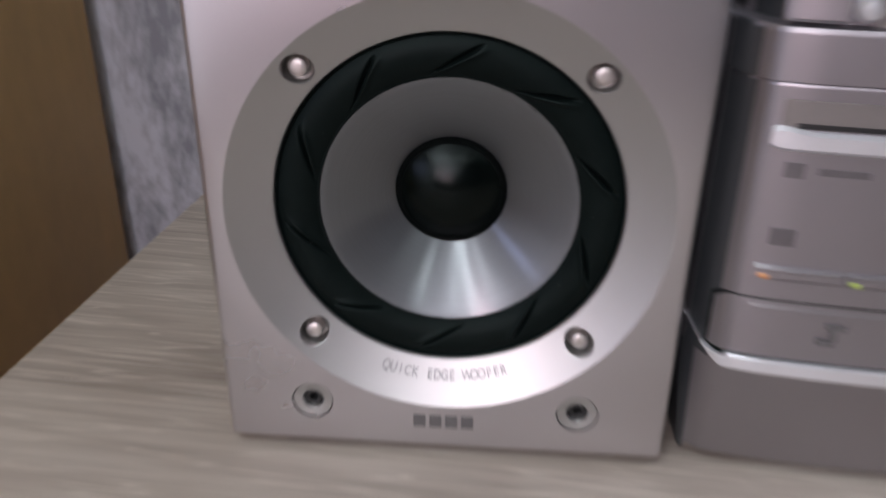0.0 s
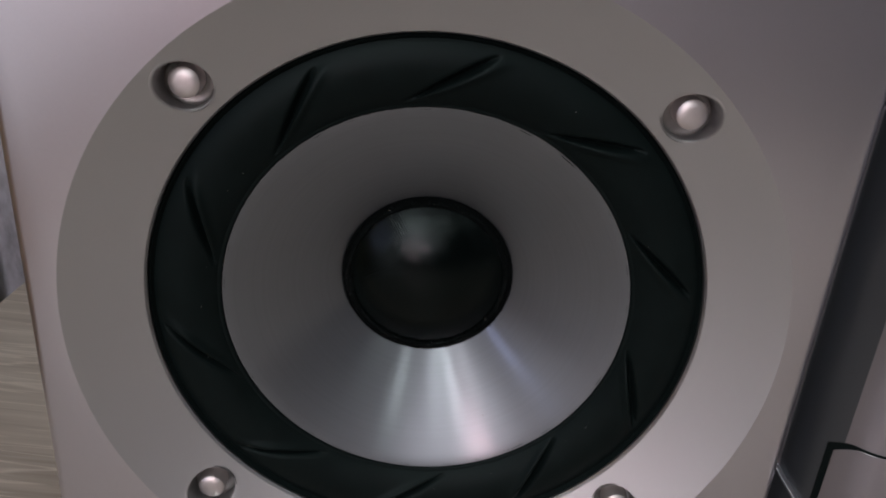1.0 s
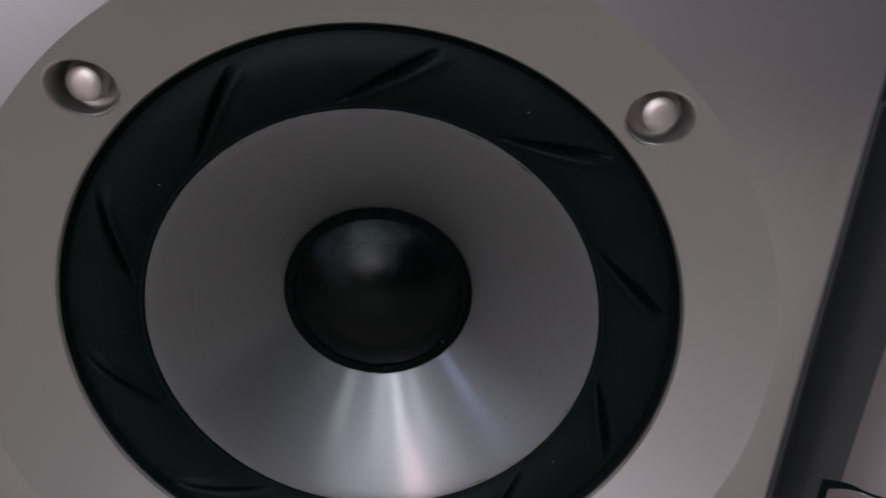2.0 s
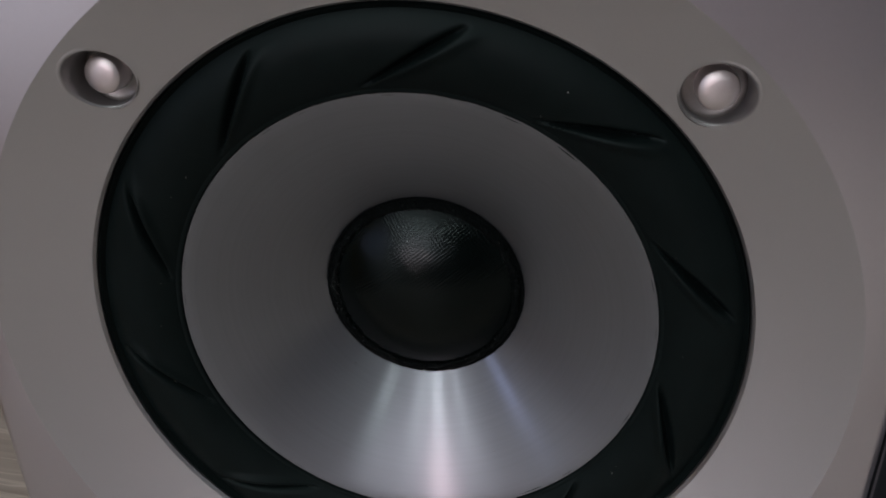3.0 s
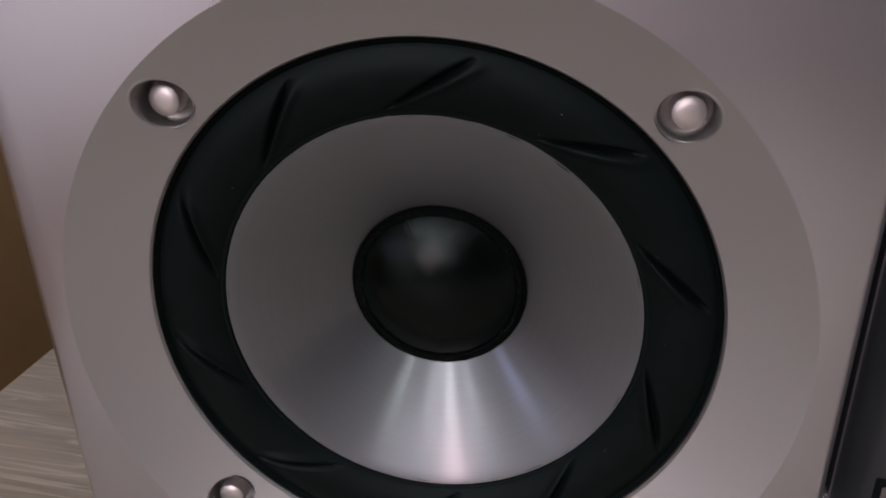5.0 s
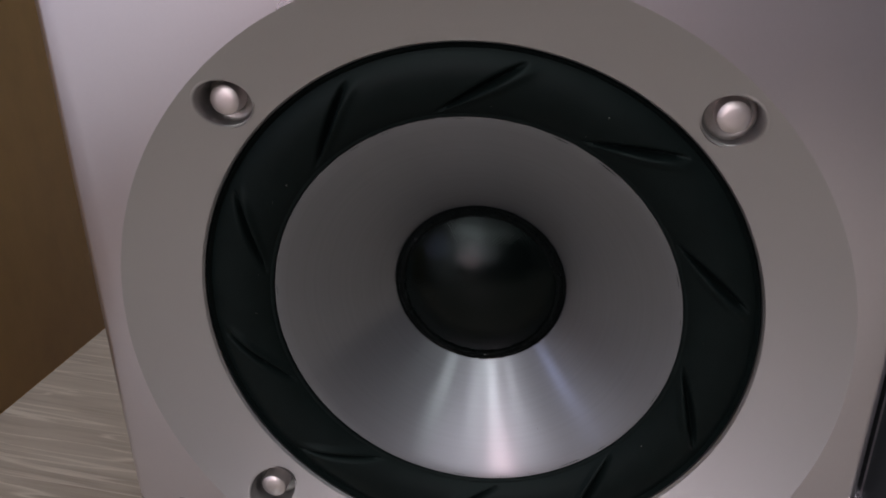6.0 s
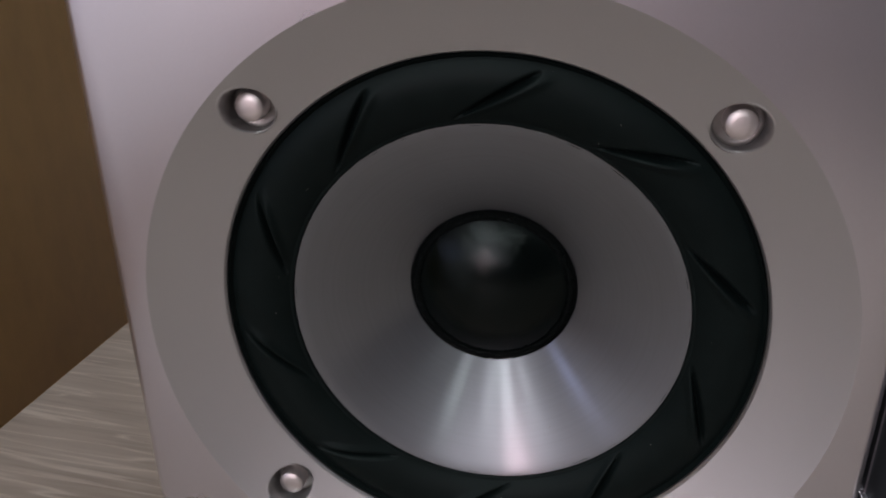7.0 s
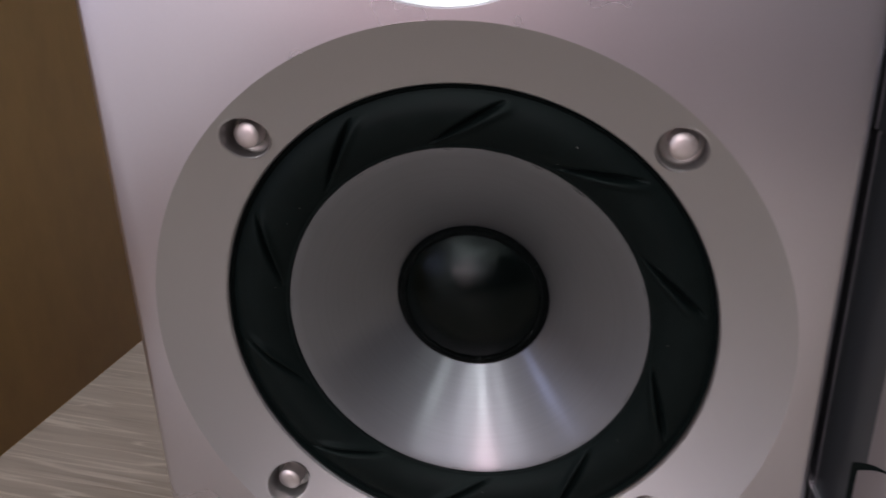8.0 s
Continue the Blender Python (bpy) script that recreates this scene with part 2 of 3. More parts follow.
def oak():
    """Pale grey-pink oak laminate: soft bands along x, dusky patches and thin, light embossed pores."""
    m = bpy.data.materials.new("grey_oak_laminate")
    m.use_nodes = True
    nt = m.node_tree
    bsdf = nt.nodes["Principled BSDF"]
    tex = nt.nodes.new("ShaderNodeTexCoord")

    def layer(scale, stretch, detail, distortion=0.15):
        mapping = nt.nodes.new("ShaderNodeMapping")
        mapping.inputs["Scale"].default_value = stretch
        nt.links.new(tex.outputs["Object"], mapping.inputs["Vector"])
        n = node(nt, "ShaderNodeTexNoise", Scale=float(scale), Detail=float(detail), Roughness=0.6, Distortion=distortion)
        nt.links.new(mapping.outputs["Vector"], n.inputs["Vector"])
        return n.outputs["Fac"]

    def blend(a, b, amount):
        mix = nt.nodes.new("ShaderNodeMix")
        mix.data_type = "FLOAT"
        mix.inputs[0].default_value = amount
        nt.links.new(a, mix.inputs[2])
        nt.links.new(b, mix.inputs[3])
        return mix.outputs[0]

    bands, fine, patches, pores = layer(14, (0.6, 7, 1), 5), layer(60, (0.30, 7, 1), 4), layer(5, (0.8, 2.5, 1), 3), layer(15, (0.42, 9, 1), 2.5, 0.4)
    tone = blend(blend(bands, fine, 0.35), patches, 0.4)
    ramp = nt.nodes.new("ShaderNodeValToRGB")
    ramp.color_ramp.elements[0].position, ramp.color_ramp.elements[0].color = 0.36, (0.26, 0.212, 0.178, 1)
    ramp.color_ramp.elements[1].position, ramp.color_ramp.elements[1].color = 0.64, (0.60, 0.535, 0.472, 1)
    middle = ramp.color_ramp.elements.new(0.49)
    middle.color = (0.445, 0.385, 0.332, 1)
    nt.links.new(tone, ramp.inputs["Fac"])
    line = nt.nodes.new("ShaderNodeValToRGB")
    line.color_ramp.elements[0].position, line.color_ramp.elements[0].color = 0.475, (0, 0, 0, 1)
    line.color_ramp.elements[1].position, line.color_ramp.elements[1].color = 0.525, (0, 0, 0, 1)
    line.color_ramp.elements.new(0.5).color = (0.5, 0.5, 0.5, 1)
    nt.links.new(pores, line.inputs["Fac"])
    colour = nt.nodes.new("ShaderNodeMix")
    colour.data_type = "RGBA"
    nt.links.new(line.outputs["Color"], colour.inputs[0])
    nt.links.new(ramp.outputs["Color"], colour.inputs[6])
    colour.inputs[7].default_value = (0.80, 0.72, 0.64, 1)
    nt.links.new(colour.outputs[2], bsdf.inputs["Base Color"])
    relief = node(nt, "ShaderNodeBump", Strength=0.35, Distance=0.0006)
    nt.links.new(blend(fine, line.outputs["Color"], 0.5), relief.inputs["Height"])
    nt.links.new(relief.outputs["Normal"], bsdf.inputs["Normal"])
    bsdf.inputs["Roughness"].default_value = 0.5
    return m


OAK = oak()


def wallpaper():
    """Grey wallpaper that imitates trowelled plaster, with darker smears."""
    m = surface("grey_wallpaper", (0.32, 0.325, 0.36), 0.6, 0.0, scale=5, vary=0.0, fine=60, bump=0.1, stretch=(1.9, 1, 0.8))
    nt = m.node_tree
    ramp = next(n for n in nt.nodes if n.type == "VALTORGB")
    ramp.color_ramp.elements[0].position, ramp.color_ramp.elements[1].position = 0.41, 0.58
    ramp.color_ramp.elements[0].color = (0.27, 0.285, 0.33, 1)
    ramp.color_ramp.elements[1].color = (0.60, 0.625, 0.70, 1)
    for n in nt.nodes:
        if n.type == "TEX_NOISE" and n.inputs["Scale"].default_value < 50:
            n.inputs["Distortion"].default_value = 1.2
    return m


WALLPAPER = wallpaper()


# ---------------------------------------------------------------- builders
def finish(bm, angle=35):
    me = bpy.data.meshes.new("mesh")
    bmesh.ops.recalc_face_normals(bm, faces=bm.faces)
    bm.to_mesh(me)
    bm.free()
    for p in me.polygons:
        p.use_smooth = True
    me.set_sharp_from_angle(angle=radians(angle))
    return me


def part(name, bm, material, parent=None, label="", m=None, angle=35):
    """Links a bmesh (or a mesh) as one object, under a thing or a part."""
    me = finish(bm, angle) if isinstance(bm, bmesh.types.BMesh) else bm
    me.materials.clear()
    me.materials.append(material)
    ob = new(name, me)
    ob.parent = parent
    if m is not None:
        ob.matrix_basis = m
    if label:
        ob["label"] = label
    return ob


def box(x0, x1, y0, y1, z0, z1, bevel=0.0, segments=3):
    bm = bmesh.new()
    bmesh.ops.create_cube(bm, size=1.0)
    for v in bm.verts:
        v.co = Vector((x0 if v.co.x < 0 else x1, y0 if v.co.y < 0 else y1, z0 if v.co.z < 0 else z1))
    if bevel:
        bmesh.ops.bevel(bm, geom=bm.edges[:], offset=bevel, segments=segments, profile=0.5, affect="EDGES")
    return bm


def spin(profile, steps=160, closed=False):
    """Turns (radius, height) pairs round the local z axis."""
    bm = bmesh.new()
    rings = []
    for r, h in profile:
        if r < 1e-6:
            rings.append([bm.verts.new((0, 0, h))])
        else:
            rings.append([bm.verts.new((r * math.cos(2 * math.pi * k / steps), r * math.sin(2 * math.pi * k / steps), h)) for k in range(steps)])
    pairs = list(zip(rings, rings[1:])) + ([(rings[-1], rings[0])] if closed else [])
    for a, b in pairs:
        for k in range(steps):
            j = (k + 1) % steps
            corners = [a[k % len(a)], a[j % len(a)], b[j % len(b)], b[k % len(b)]]
            unique = list(dict.fromkeys(corners))
            if len(unique) > 2:
                bm.faces.new(unique)
    return bm


def carve(bm, cutters, angle=35):
    """The mesh of bm with the cutters' meshes taken out of it."""
    base = new("blank", finish(bm))
    tools = []
    for cutter in cutters:
        tool = new("tool", finish(cutter))
        tools.append(tool)
        mod = base.modifiers.new("cut", "BOOLEAN")
        mod.operation, mod.solver, mod.object = "DIFFERENCE", "EXACT", tool
    bpy.context.view_layer.update()
    me = bpy.data.meshes.new_from_object(base.evaluated_get(bpy.context.evaluated_depsgraph_get()))
    for ob in (base, *tools):
        bpy.data.objects.remove(ob)
    for p in me.polygons:
        p.use_smooth = True
    me.set_sharp_from_angle(angle=radians(angle))
    return me


def moved(bm, m):
    bmesh.ops.transform(bm, matrix=m, verts=bm.verts)
    return bm


def letters(text, size):
    """The built-in font's outline of a text as a thin mesh."""
    curve = bpy.data.curves.new("text", "FONT")
    curve.body, curve.size, curve.extrude, curve.offset = text, size, 0.00004, 0.00007
    curve.align_x, curve.align_y = "CENTER", "CENTER"
    ob = new("blank", curve)
    bpy.context.view_layer.update()
    me = bpy.data.meshes.new_from_object(ob.evaluated_get(bpy.context.evaluated_depsgraph_get()))
    bpy.data.objects.remove(ob)
    return me


# ---------------------------------------------------------------- the room
def structure(name, bm, material, label, category):
    return tagged(part(name, bm, material), label, category, kind="structure")


FLOOR, TOP = -0.75, 1.85
structure("floor", box(-1.8, 2.6, -3.3, 0.5, FLOOR - 0.1, FLOOR), FLOORING, "brown wooden floor of the room", "floor")
structure("ceiling", box(-1.8, 2.6, -3.3, 0.5, TOP, TOP + 0.1), PLASTER, "plain darkened plaster ceiling", "ceiling")
structure("wall_north", box(-1.7, 2.5, 0.335, 0.46, FLOOR, TOP), WALLPAPER, "grey mottled wallpaper wall behind the desk", "wall")
# the opening is made up, only to hold the added area light
south = carve(box(-1.7, 2.5, -3.2, -3.1, FLOOR, TOP), [box(LIGHT_OPENING[0], LIGHT_OPENING[1], -3.3, -3.0, LIGHT_OPENING[2], LIGHT_OPENING[3])])
structure("wall_south", south, PLASTER, "plain darkened plaster wall with an opening for added light", "wall")
structure("wall_west", box(-1.8, -1.7, -3.2, 0.46, FLOOR, TOP), PLASTER, "plain darkened plaster wall", "wall")
structure("wall_east", box(2.5, 2.6, -3.2, 0.46, FLOOR, TOP), PLASTER, "plain darkened plaster wall", "wall")


# ---------------------------------------------------------------- the desk
desk = tagged(new("desk"), "pale grey oak laminate desk with visible grain", "desk")
desk.matrix_basis = pose(-0.188, 0.0286, 0, 0, 0, -4.5)
part("desktop", box(0, 1.35, -0.45, 0.30, -0.025, 0, 0.0008, 2), OAK, desk)
for x in (0.12, 1.25):
    part("side_panel", box(x, x + 0.022, -0.40, 0.27, FLOOR + 0.0, -0.025, 0.001, 1), OAK, desk)


# ---------------------------------------------------------------- the wardrobe beside the desk
wardrobe = tagged(new("wardrobe"), "tall brown wooden wardrobe standing beside the desk", "wardrobe")
wardrobe.matrix_basis = pose(-0.272, 0.32, FLOOR, 0, 0, -4.5)
part("side_panel", box(-0.018, 0, -0.52, 0, 0, 2.1, 0.001, 2), BROWN, wardrobe)
part("side_panel", box(-0.818, -0.80, -0.52, 0, 0, 2.1, 0.001, 2), BROWN, wardrobe)
part("back_panel", box(-0.80, -0.018, -0.012, 0, 0.002, 2.098), BROWN, wardrobe)
part("top_panel", box(-0.80, -0.018, -0.52, -0.012, 2.08, 2.098), BROWN, wardrobe)
for x in (-0.80, -0.408):
    part("door", box(x + 0.002, x + 0.388, -0.52, -0.502, 0.06, 2.078, 0.001, 2), BROWN, wardrobe)

# ---------------------------------------------------------------- the loudspeaker
speaker = tagged(new("loudspeaker"), "silver bookshelf loudspeaker with exposed woofer, standing on the desk", "loudspeaker")
CENTRE = 0.0955
FRONT = -0.005
HALF = 0.0783
AXIS = pose(0, 0, CENTRE, 90, 0, 0)
RING_DROP = 0.0009


def drum(radius, y0, y1, x=0.0, z=CENTRE, steps=160):
    """A round cutter along y."""
    return moved(spin([(0, -y0), (radius, -y0), (radius, -y1), (0, -y1)], steps), pose(x, 0, z, 90, 0, 0))


def baffle():
    bm = box(-HALF, HALF, FRONT, 0.024, 0.0048, 0.252)
    edges = [e for e in bm.edges if any(v.co.y < 0 for v in e.verts)]
    bmesh.ops.bevel(bm, geom=edges, offset=0.0020, segments=5, profile=0.5, affect="EDGES")
    cuts = [drum(0.0718, -0.02, 0.03, 0, CENTRE - RING_DROP), drum(0.0372, -0.02, 0.03, 0, 0.2057)]
    for x in (-0.0470, 0.0472):
        cuts.append(drum(0.0074, -0.02, 0.012, x, 0.0225, 64))
    return carve(bm, cuts)


part("baffle", baffle(), SILVER, speaker)
# sides out of view, coloured dark so the unit's flank reflects less light
part("cabinet", box(-HALF + 0.0006, HALF - 0.0006, 0.024, 0.21, 0.0042, 0.252, 0.003, 4), VINYL, speaker, "dark grey cabinet")
for x in (-0.062, 0.062):
    for y in (0.012, 0.195):
        part("foot", spin([(0, 0), (0.007, 0), (0.0075, 0.0006), (0.0075, 0.0042), (0, 0.0042)], 32), BLACK, speaker, "black rubber foot", pose(x, y, 0))

# the dished trim ring round the woofer, with four counterbored screw holes
# the four screw holes; one sits a little low
HOLES = ((-0.0457, -0.0463), (-0.0457, 0.0457), (0.0459, -0.0457), (0.0457, 0.0457))
DISH_OUT, DISH_IN = (0.0719, 0.00505), (0.0571, -0.0026)


def dish(r):
    """Height of the dish towards the viewer at a radius."""
    s = (DISH_OUT[0] - r) / (DISH_OUT[0] - DISH_IN[0])
    return DISH_OUT[1] + (DISH_IN[1] - DISH_OUT[1]) * (s + 0.12 * s * (1 - s))


def ring_height(x, y):
    """Height of the dish over a spot of its plane; its outer edge lies a little lower than its inner one."""
    drop = RING_DROP / (DISH_OUT[0] - DISH_IN[0])
    r = math.hypot(x, y)
    for _ in range(4):
        r = math.hypot(x, y + drop * max(0.0, r - DISH_IN[0]))
    return dish(r)


def trim_ring():
    front = [(r, dish(r)) for r in np.linspace(DISH_OUT[0], DISH_IN[0] + 0.0005, 12)]
    profile = [(DISH_OUT[0], -0.012), *front, (DISH_IN[0] + 0.0001, dish(DISH_IN[0]) - 0.0004), (DISH_IN[0], -0.012)]
    cuts = []
    for x, y in HOLES:
        tool = spin([(0, -0.0055), (0.0042, -0.0055), (0.0049, -0.0048), (0.0053, 0.02), (0, 0.02)], 56)
        cuts.append(moved(tool, pose(x, y, 0)))
    bm = spin(profile, 256, True)
    for v in bm.verts:
        v.co.y -= RING_DROP * (v.co.xy.length - DISH_IN[0]) / (DISH_OUT[0] - DISH_IN[0])
    return carve(bm, cuts, 30)


ring = part("trim_ring", trim_ring(), RING, speaker, "dished satin silver trim ring", AXIS)
head = [(0, -0.0098), (0.0030, -0.0098), (0.0030, -0.0007), (0.00285, -0.0002), (0.0024, 0.00015), (0.0014, 0.00035), (0.0, 0.0004)]
for x, y in HOLES:
    part("screw", spin(head, 40), SCREW, speaker, "round nickel screw head", AXIS @ pose(x * 1.006, y * 1.006, 0))


def hole_lip(x, y):
    """The edge of a screw hole, rounded over into its wall; it follows the slope of the dish."""
    bm = bmesh.new()
    rows, steps, fillet = [], 72, 0.0006
    for k in range(steps):
        a = 2 * math.pi * k / steps
        way = Vector((math.cos(a), math.sin(a), 0))
        spot = Vector((x, y, 0)) + way * 0.00535
        top = ring_height(spot.x, spot.y) + 0.00002
        row = []
        for n in range(7):
            b = math.pi / 2 * n / 6
            row.append(bm.verts.new((*(spot - way * fillet * math.sin(b)).xy, top - fillet * (1 - math.cos(b)))))
        row.append(bm.verts.new((*(spot - way * fillet * 1.1).xy, -0.0030)))
        rows.append(row)
    for k in range(steps):
        a, b = rows[k], rows[(k + 1) % steps]
        for n in range(7):
            bm.faces.new((a[n], b[n], b[n + 1], a[n + 1]))
    return bm


# floor of the screw holes; the shade in them is put into its colour
cup_mesh = finish(spin([(0.0053, -0.0006), (0.0051, -0.0026), (0.0047, -0.0036), (0.0040, -0.0040), (0, -0.0040)], 48), 50)
for x, y in HOLES:
    part("hole_lip", hole_lip(x, y), RING, ring, angle=80)
    part("hole_floor", cup_mesh, HOLE_SHADE, ring, "screw hole floor, darkened for its shade", pose(x, y, 0))


def ring_text(text, radius, size, width, pitch):
    """Printed letters that follow the lower arc of the trim ring."""
    bm = bmesh.new()
    slope = math.atan2(dish(radius + 0.001) - dish(radius - 0.001), 0.002)
    for k, char in enumerate(text):
        if char == " ":
            continue
        me = letters(char, size)
        turn = (k - (len(text) - 1) / 2) * pitch / radius
        place = pose(0, 0, 0, 0, 0, math.degrees(turn)) @ pose(0, -radius, dish(radius) + 0.00012) @ pose(0, 0, 0, -math.degrees(slope)) @ Matrix.Diagonal((width, 1, 1, 1))
        me.transform(place)
        bm.from_mesh(me)
        bpy.data.meshes.remove(me)
    return bm


part("lettering", ring_text("QUICK EDGE WOOFER", 0.0627, 0.0053, 0.70, 0.00264), INK, ring, "thin grey printed words", angle=20)


# the woofer
def surround():
    """The rubber roll between ring and cone, with ten slanting creases."""
    steps, rows = 1080, 44
    bm = bmesh.new()
    grid = []
    outer, inner = 0.0574, 0.0424
    # each crease is a straight slit across the roll, given as turn over radius
    start, end = Vector((0.0547, 0)), Vector((0.0434 * math.cos(radians(22)), 0.0434 * math.sin(radians(22))))
    slit = [start.lerp(end, n / 24) for n in range(25)]
    slit_r, slit_a = [p.length for p in slit][::-1], [math.atan2(p.y, p.x) for p in slit][::-1]
    for i in range(rows + 1):
        s = i / rows
        line = []
        for k in range(steps):
            a = 2 * math.pi * k / steps
            r = outer + (inner - outer) * s
            if s > 0.9:
                r += 0.00035 * (s - 0.9) / 0.1 * noise.noise(Vector((math.cos(a) * 9, math.sin(a) * 9, 0)))
            h = -0.0050 + 0.0028 * math.sin(math.pi * min(1, s * 1.04)) ** 0.75 - 0.0012 * s
            if s < 0.09:
                h += 0.0014 * math.sin(math.pi * s / 0.09) ** 2
            u = (0.0547 - r) / 0.0113
            if -0.05 < u < 1.05:
                along = max(0.0, math.sin(math.pi * min(1, max(0, u / 0.94))))
                d = (a - math.radians(7.0) - np.interp(r, slit_r, slit_a)) % math.radians(36)
                if d > math.radians(18):
                    d -= math.radians(36)
                d *= r * 0.75
                width = 0.00034 + 0.00030 * along
                if d > 0:
                    width *= 1.5
                h += along ** 0.8 * -0.0023 * math.exp(-((d / width) ** 2))
                h += along ** 1.1 * 0.0007 * math.exp(-(((d + 0.0016) / 0.0012) ** 2))
            line.append(bm.verts.new((r * math.cos(a), r * math.sin(a), h)))
        grid.append(line)
    for a, b in zip(grid, grid[1:]):
        for k in range(steps):
            j = (k + 1) % steps
            bm.faces.new((a[k], a[j], b[j], b[k]))
    return bm


woofer = part("woofer", spin([(0.0570, -0.0128), (0.0570, -0.0180), (0.02, -0.045), (0, -0.045)], 96), BLACK, speaker, "woofer with aluminium cone and black rubber edge", AXIS)
part("surround", surround(), RUBBER, woofer, "black rubber surround with slanting creases", angle=60)
cone_profile = [(0.0436, -0.0066), (0.0427, -0.0061)]
cone_profile += [(0.0426 + (0.0184 - 0.0426) * s, -0.0060 - 0.0146 * (s - 0.26 * s * (1 - s))) for s in np.linspace(0.03, 1, 16)]
part("cone", spin(cone_profile, 256), ALUMINIUM, woofer, "spun aluminium cone")
cap_dome = [(0.0303 * math.sin(t), -0.0196 + 0.0303 * (math.cos(t) - math.cos(0.6115))) for t in np.linspace(0.6115, 0, 18)]
dome = part("dust_cap", spin([(r, h) for r, h in cap_dome[:-1]] + [(0, cap_dome[-1][1])], 128), LEATHER, woofer, "black grained dust cap", angle=60)


def cap_rim():
    """A thin, lumpy bead of glue round the cap with a fine groove inside it."""
    bm = spin([(0.0190, -0.0207), (0.01918, -0.0201), (0.01912, -0.01965), (0.01885, -0.01945), (0.01862, -0.01955), (0.0184, -0.0193), (0.0180, -0.01905), (0.0174, -0.01895), (0.0171, -0.0191), (0.01695, -0.0194), (0.0167, -0.0194), (0.0164, -0.0194)], 420)
    for v in bm.verts:
        way = Vector((v.co.x, v.co.y, 0)).normalized()
        v.co.z += 0.00010 * noise.noise(v.co * 900) + 0.00008 * noise.noise(v.co * 2600)
        v.co += way * (0.00010 * noise.noise(way * 22) + 0.00006 * noise.noise(way * 80))
    return bm


part("cap_rim", cap_rim(), GLUE, dome, "glued black rim", angle=60)


def rim_grit():
    """Glossy crumbs of dried glue along the rim of the cap."""
    bm = bmesh.new()
    rng = random.Random(11)
    for _ in range(260):
        a, r = rng.uniform(0, 2 * math.pi), rng.choice((rng.uniform(0.0171, 0.0184), rng.gauss(0.0170, 0.0001)))
        size = rng.uniform(0.00006, 0.00014)
        spot = pose(r * math.cos(a), r * math.sin(a), -0.01888, rng.uniform(0, 90), rng.uniform(0, 90), 0)
        bmesh.ops.create_icosphere(bm, subdivisions=1, radius=size, matrix=spot @ Matrix.Diagonal((1.0, rng.uniform(0.6, 1.6), 0.8, 1)))
    return bm


part("grit", rim_grit(), GRIT, dome, "glossy crumbs of dried glue")["kind"] = "stuff"


def glue_bead():
    """The uneven seam of glue where the rubber meets the cone."""
    bm = bmesh.new()
    rows, steps = [], 900
    for k in range(steps):
        a = 2 * math.pi * k / steps
        way = Vector((math.cos(a), math.sin(a), 0))
        wobble = 0.00010 * noise.noise(way * 14) + 0.00009 * noise.noise(way * 55) * (0.4 + 0.9 * max(0.0, way.dot(Vector((-0.8, 0.6, 0)))))
        inner = 0.04275 + wobble
        section = ((inner, -0.0063), (inner + 0.00006, -0.00575), (inner + 0.0003, -0.0055), (0.0438, -0.0055), (0.0442, -0.0066))
        rows.append([bm.verts.new((*(way * r).xy, h)) for r, h in section])
    for k in range(steps):
        a, b = rows[k], rows[(k + 1) % steps]
        for i in range(4):
            bm.faces.new((a[i], a[i + 1], b[i + 1], b[i]))
    return bm


part("glue_bead", glue_bead(), RUBBER, woofer, "uneven black glue seam", angle=60)

# the tweeter over it
tweeter = part("tweeter", spin([(0.0373, 0.0047), (0.0368, 0.0050), (0.034, 0.0030), (0.028, -0.0035), (0.024, -0.009), (0.0235, -0.012), (0.0371, -0.012)], 128), CHROME, speaker, "bright dished tweeter ring", pose(0, 0, 0.2057, 90))
part("dome", spin([(0.0236, -0.010), (0.020, -0.0085), (0.0175, -0.0095), (0.0125, -0.004), (0.007, -0.0012), (0, 0)], 64), BLACK, tweeter, "black soft dome")

# sockets for the removed cloth cover, and the maker's mark as plain bars
for x in (-0.0470, 0.0472):
    socket = part("grille_socket", spin([(0.0072, -0.006), (0.0072, 0.0040), (0.0069, 0.0045), (0.0060, 0.0044), (0.0040, 0.0041), (0.0035, 0.0034), (0.0031, -0.006)], 64), RING, speaker, "round socket for the cloth cover", pose(x, 0, 0.0225, 90))
    part("socket_core", spin([(0.0033, 0.0026), (0.0026, 0.0030), (0.0016, 0.0027), (0.0011, -0.001), (0, -0.001)], 32), BLACK, socket)
for k in range(4):
    x = -0.0107 + k * 0.0057
    part("mark_bar", box(x, x + 0.0044, FRONT - 0.00025, FRONT + 0.0002, 0.0136, 0.0190, 0.0002, 1), PRINT, speaker, "dark grey bar")


def specks():
    """Dust flakes lying on the rubber and the cone."""
    bm = bmesh.new()
    rng = random.Random(4)
    spots = [(0.0252, 0.0445, -0.0024), (-0.0435, -0.0062, -0.0056), (0.0370, -0.0270, -0.0030)]
    for _ in range(34):
        a, r = rng.uniform(0, 6.283), rng.uniform(0.0445, 0.056)
        spots.append((r * math.cos(a), r * math.sin(a), -0.0035))
    for n, (x, y, h) in enumerate(spots):
        size = 0.00012 if n < 3 else rng.uniform(0.00004, 0.00009)
        bmesh.ops.create_icosphere(bm, subdivisions=1, radius=size, matrix=AXIS @ pose(x, y, h, 0, 0, rng.uniform(0, 360)) @ Matrix.Diagonal((1.0, rng.uniform(0.5, 1.4), 0.6, 1)))
    return bm


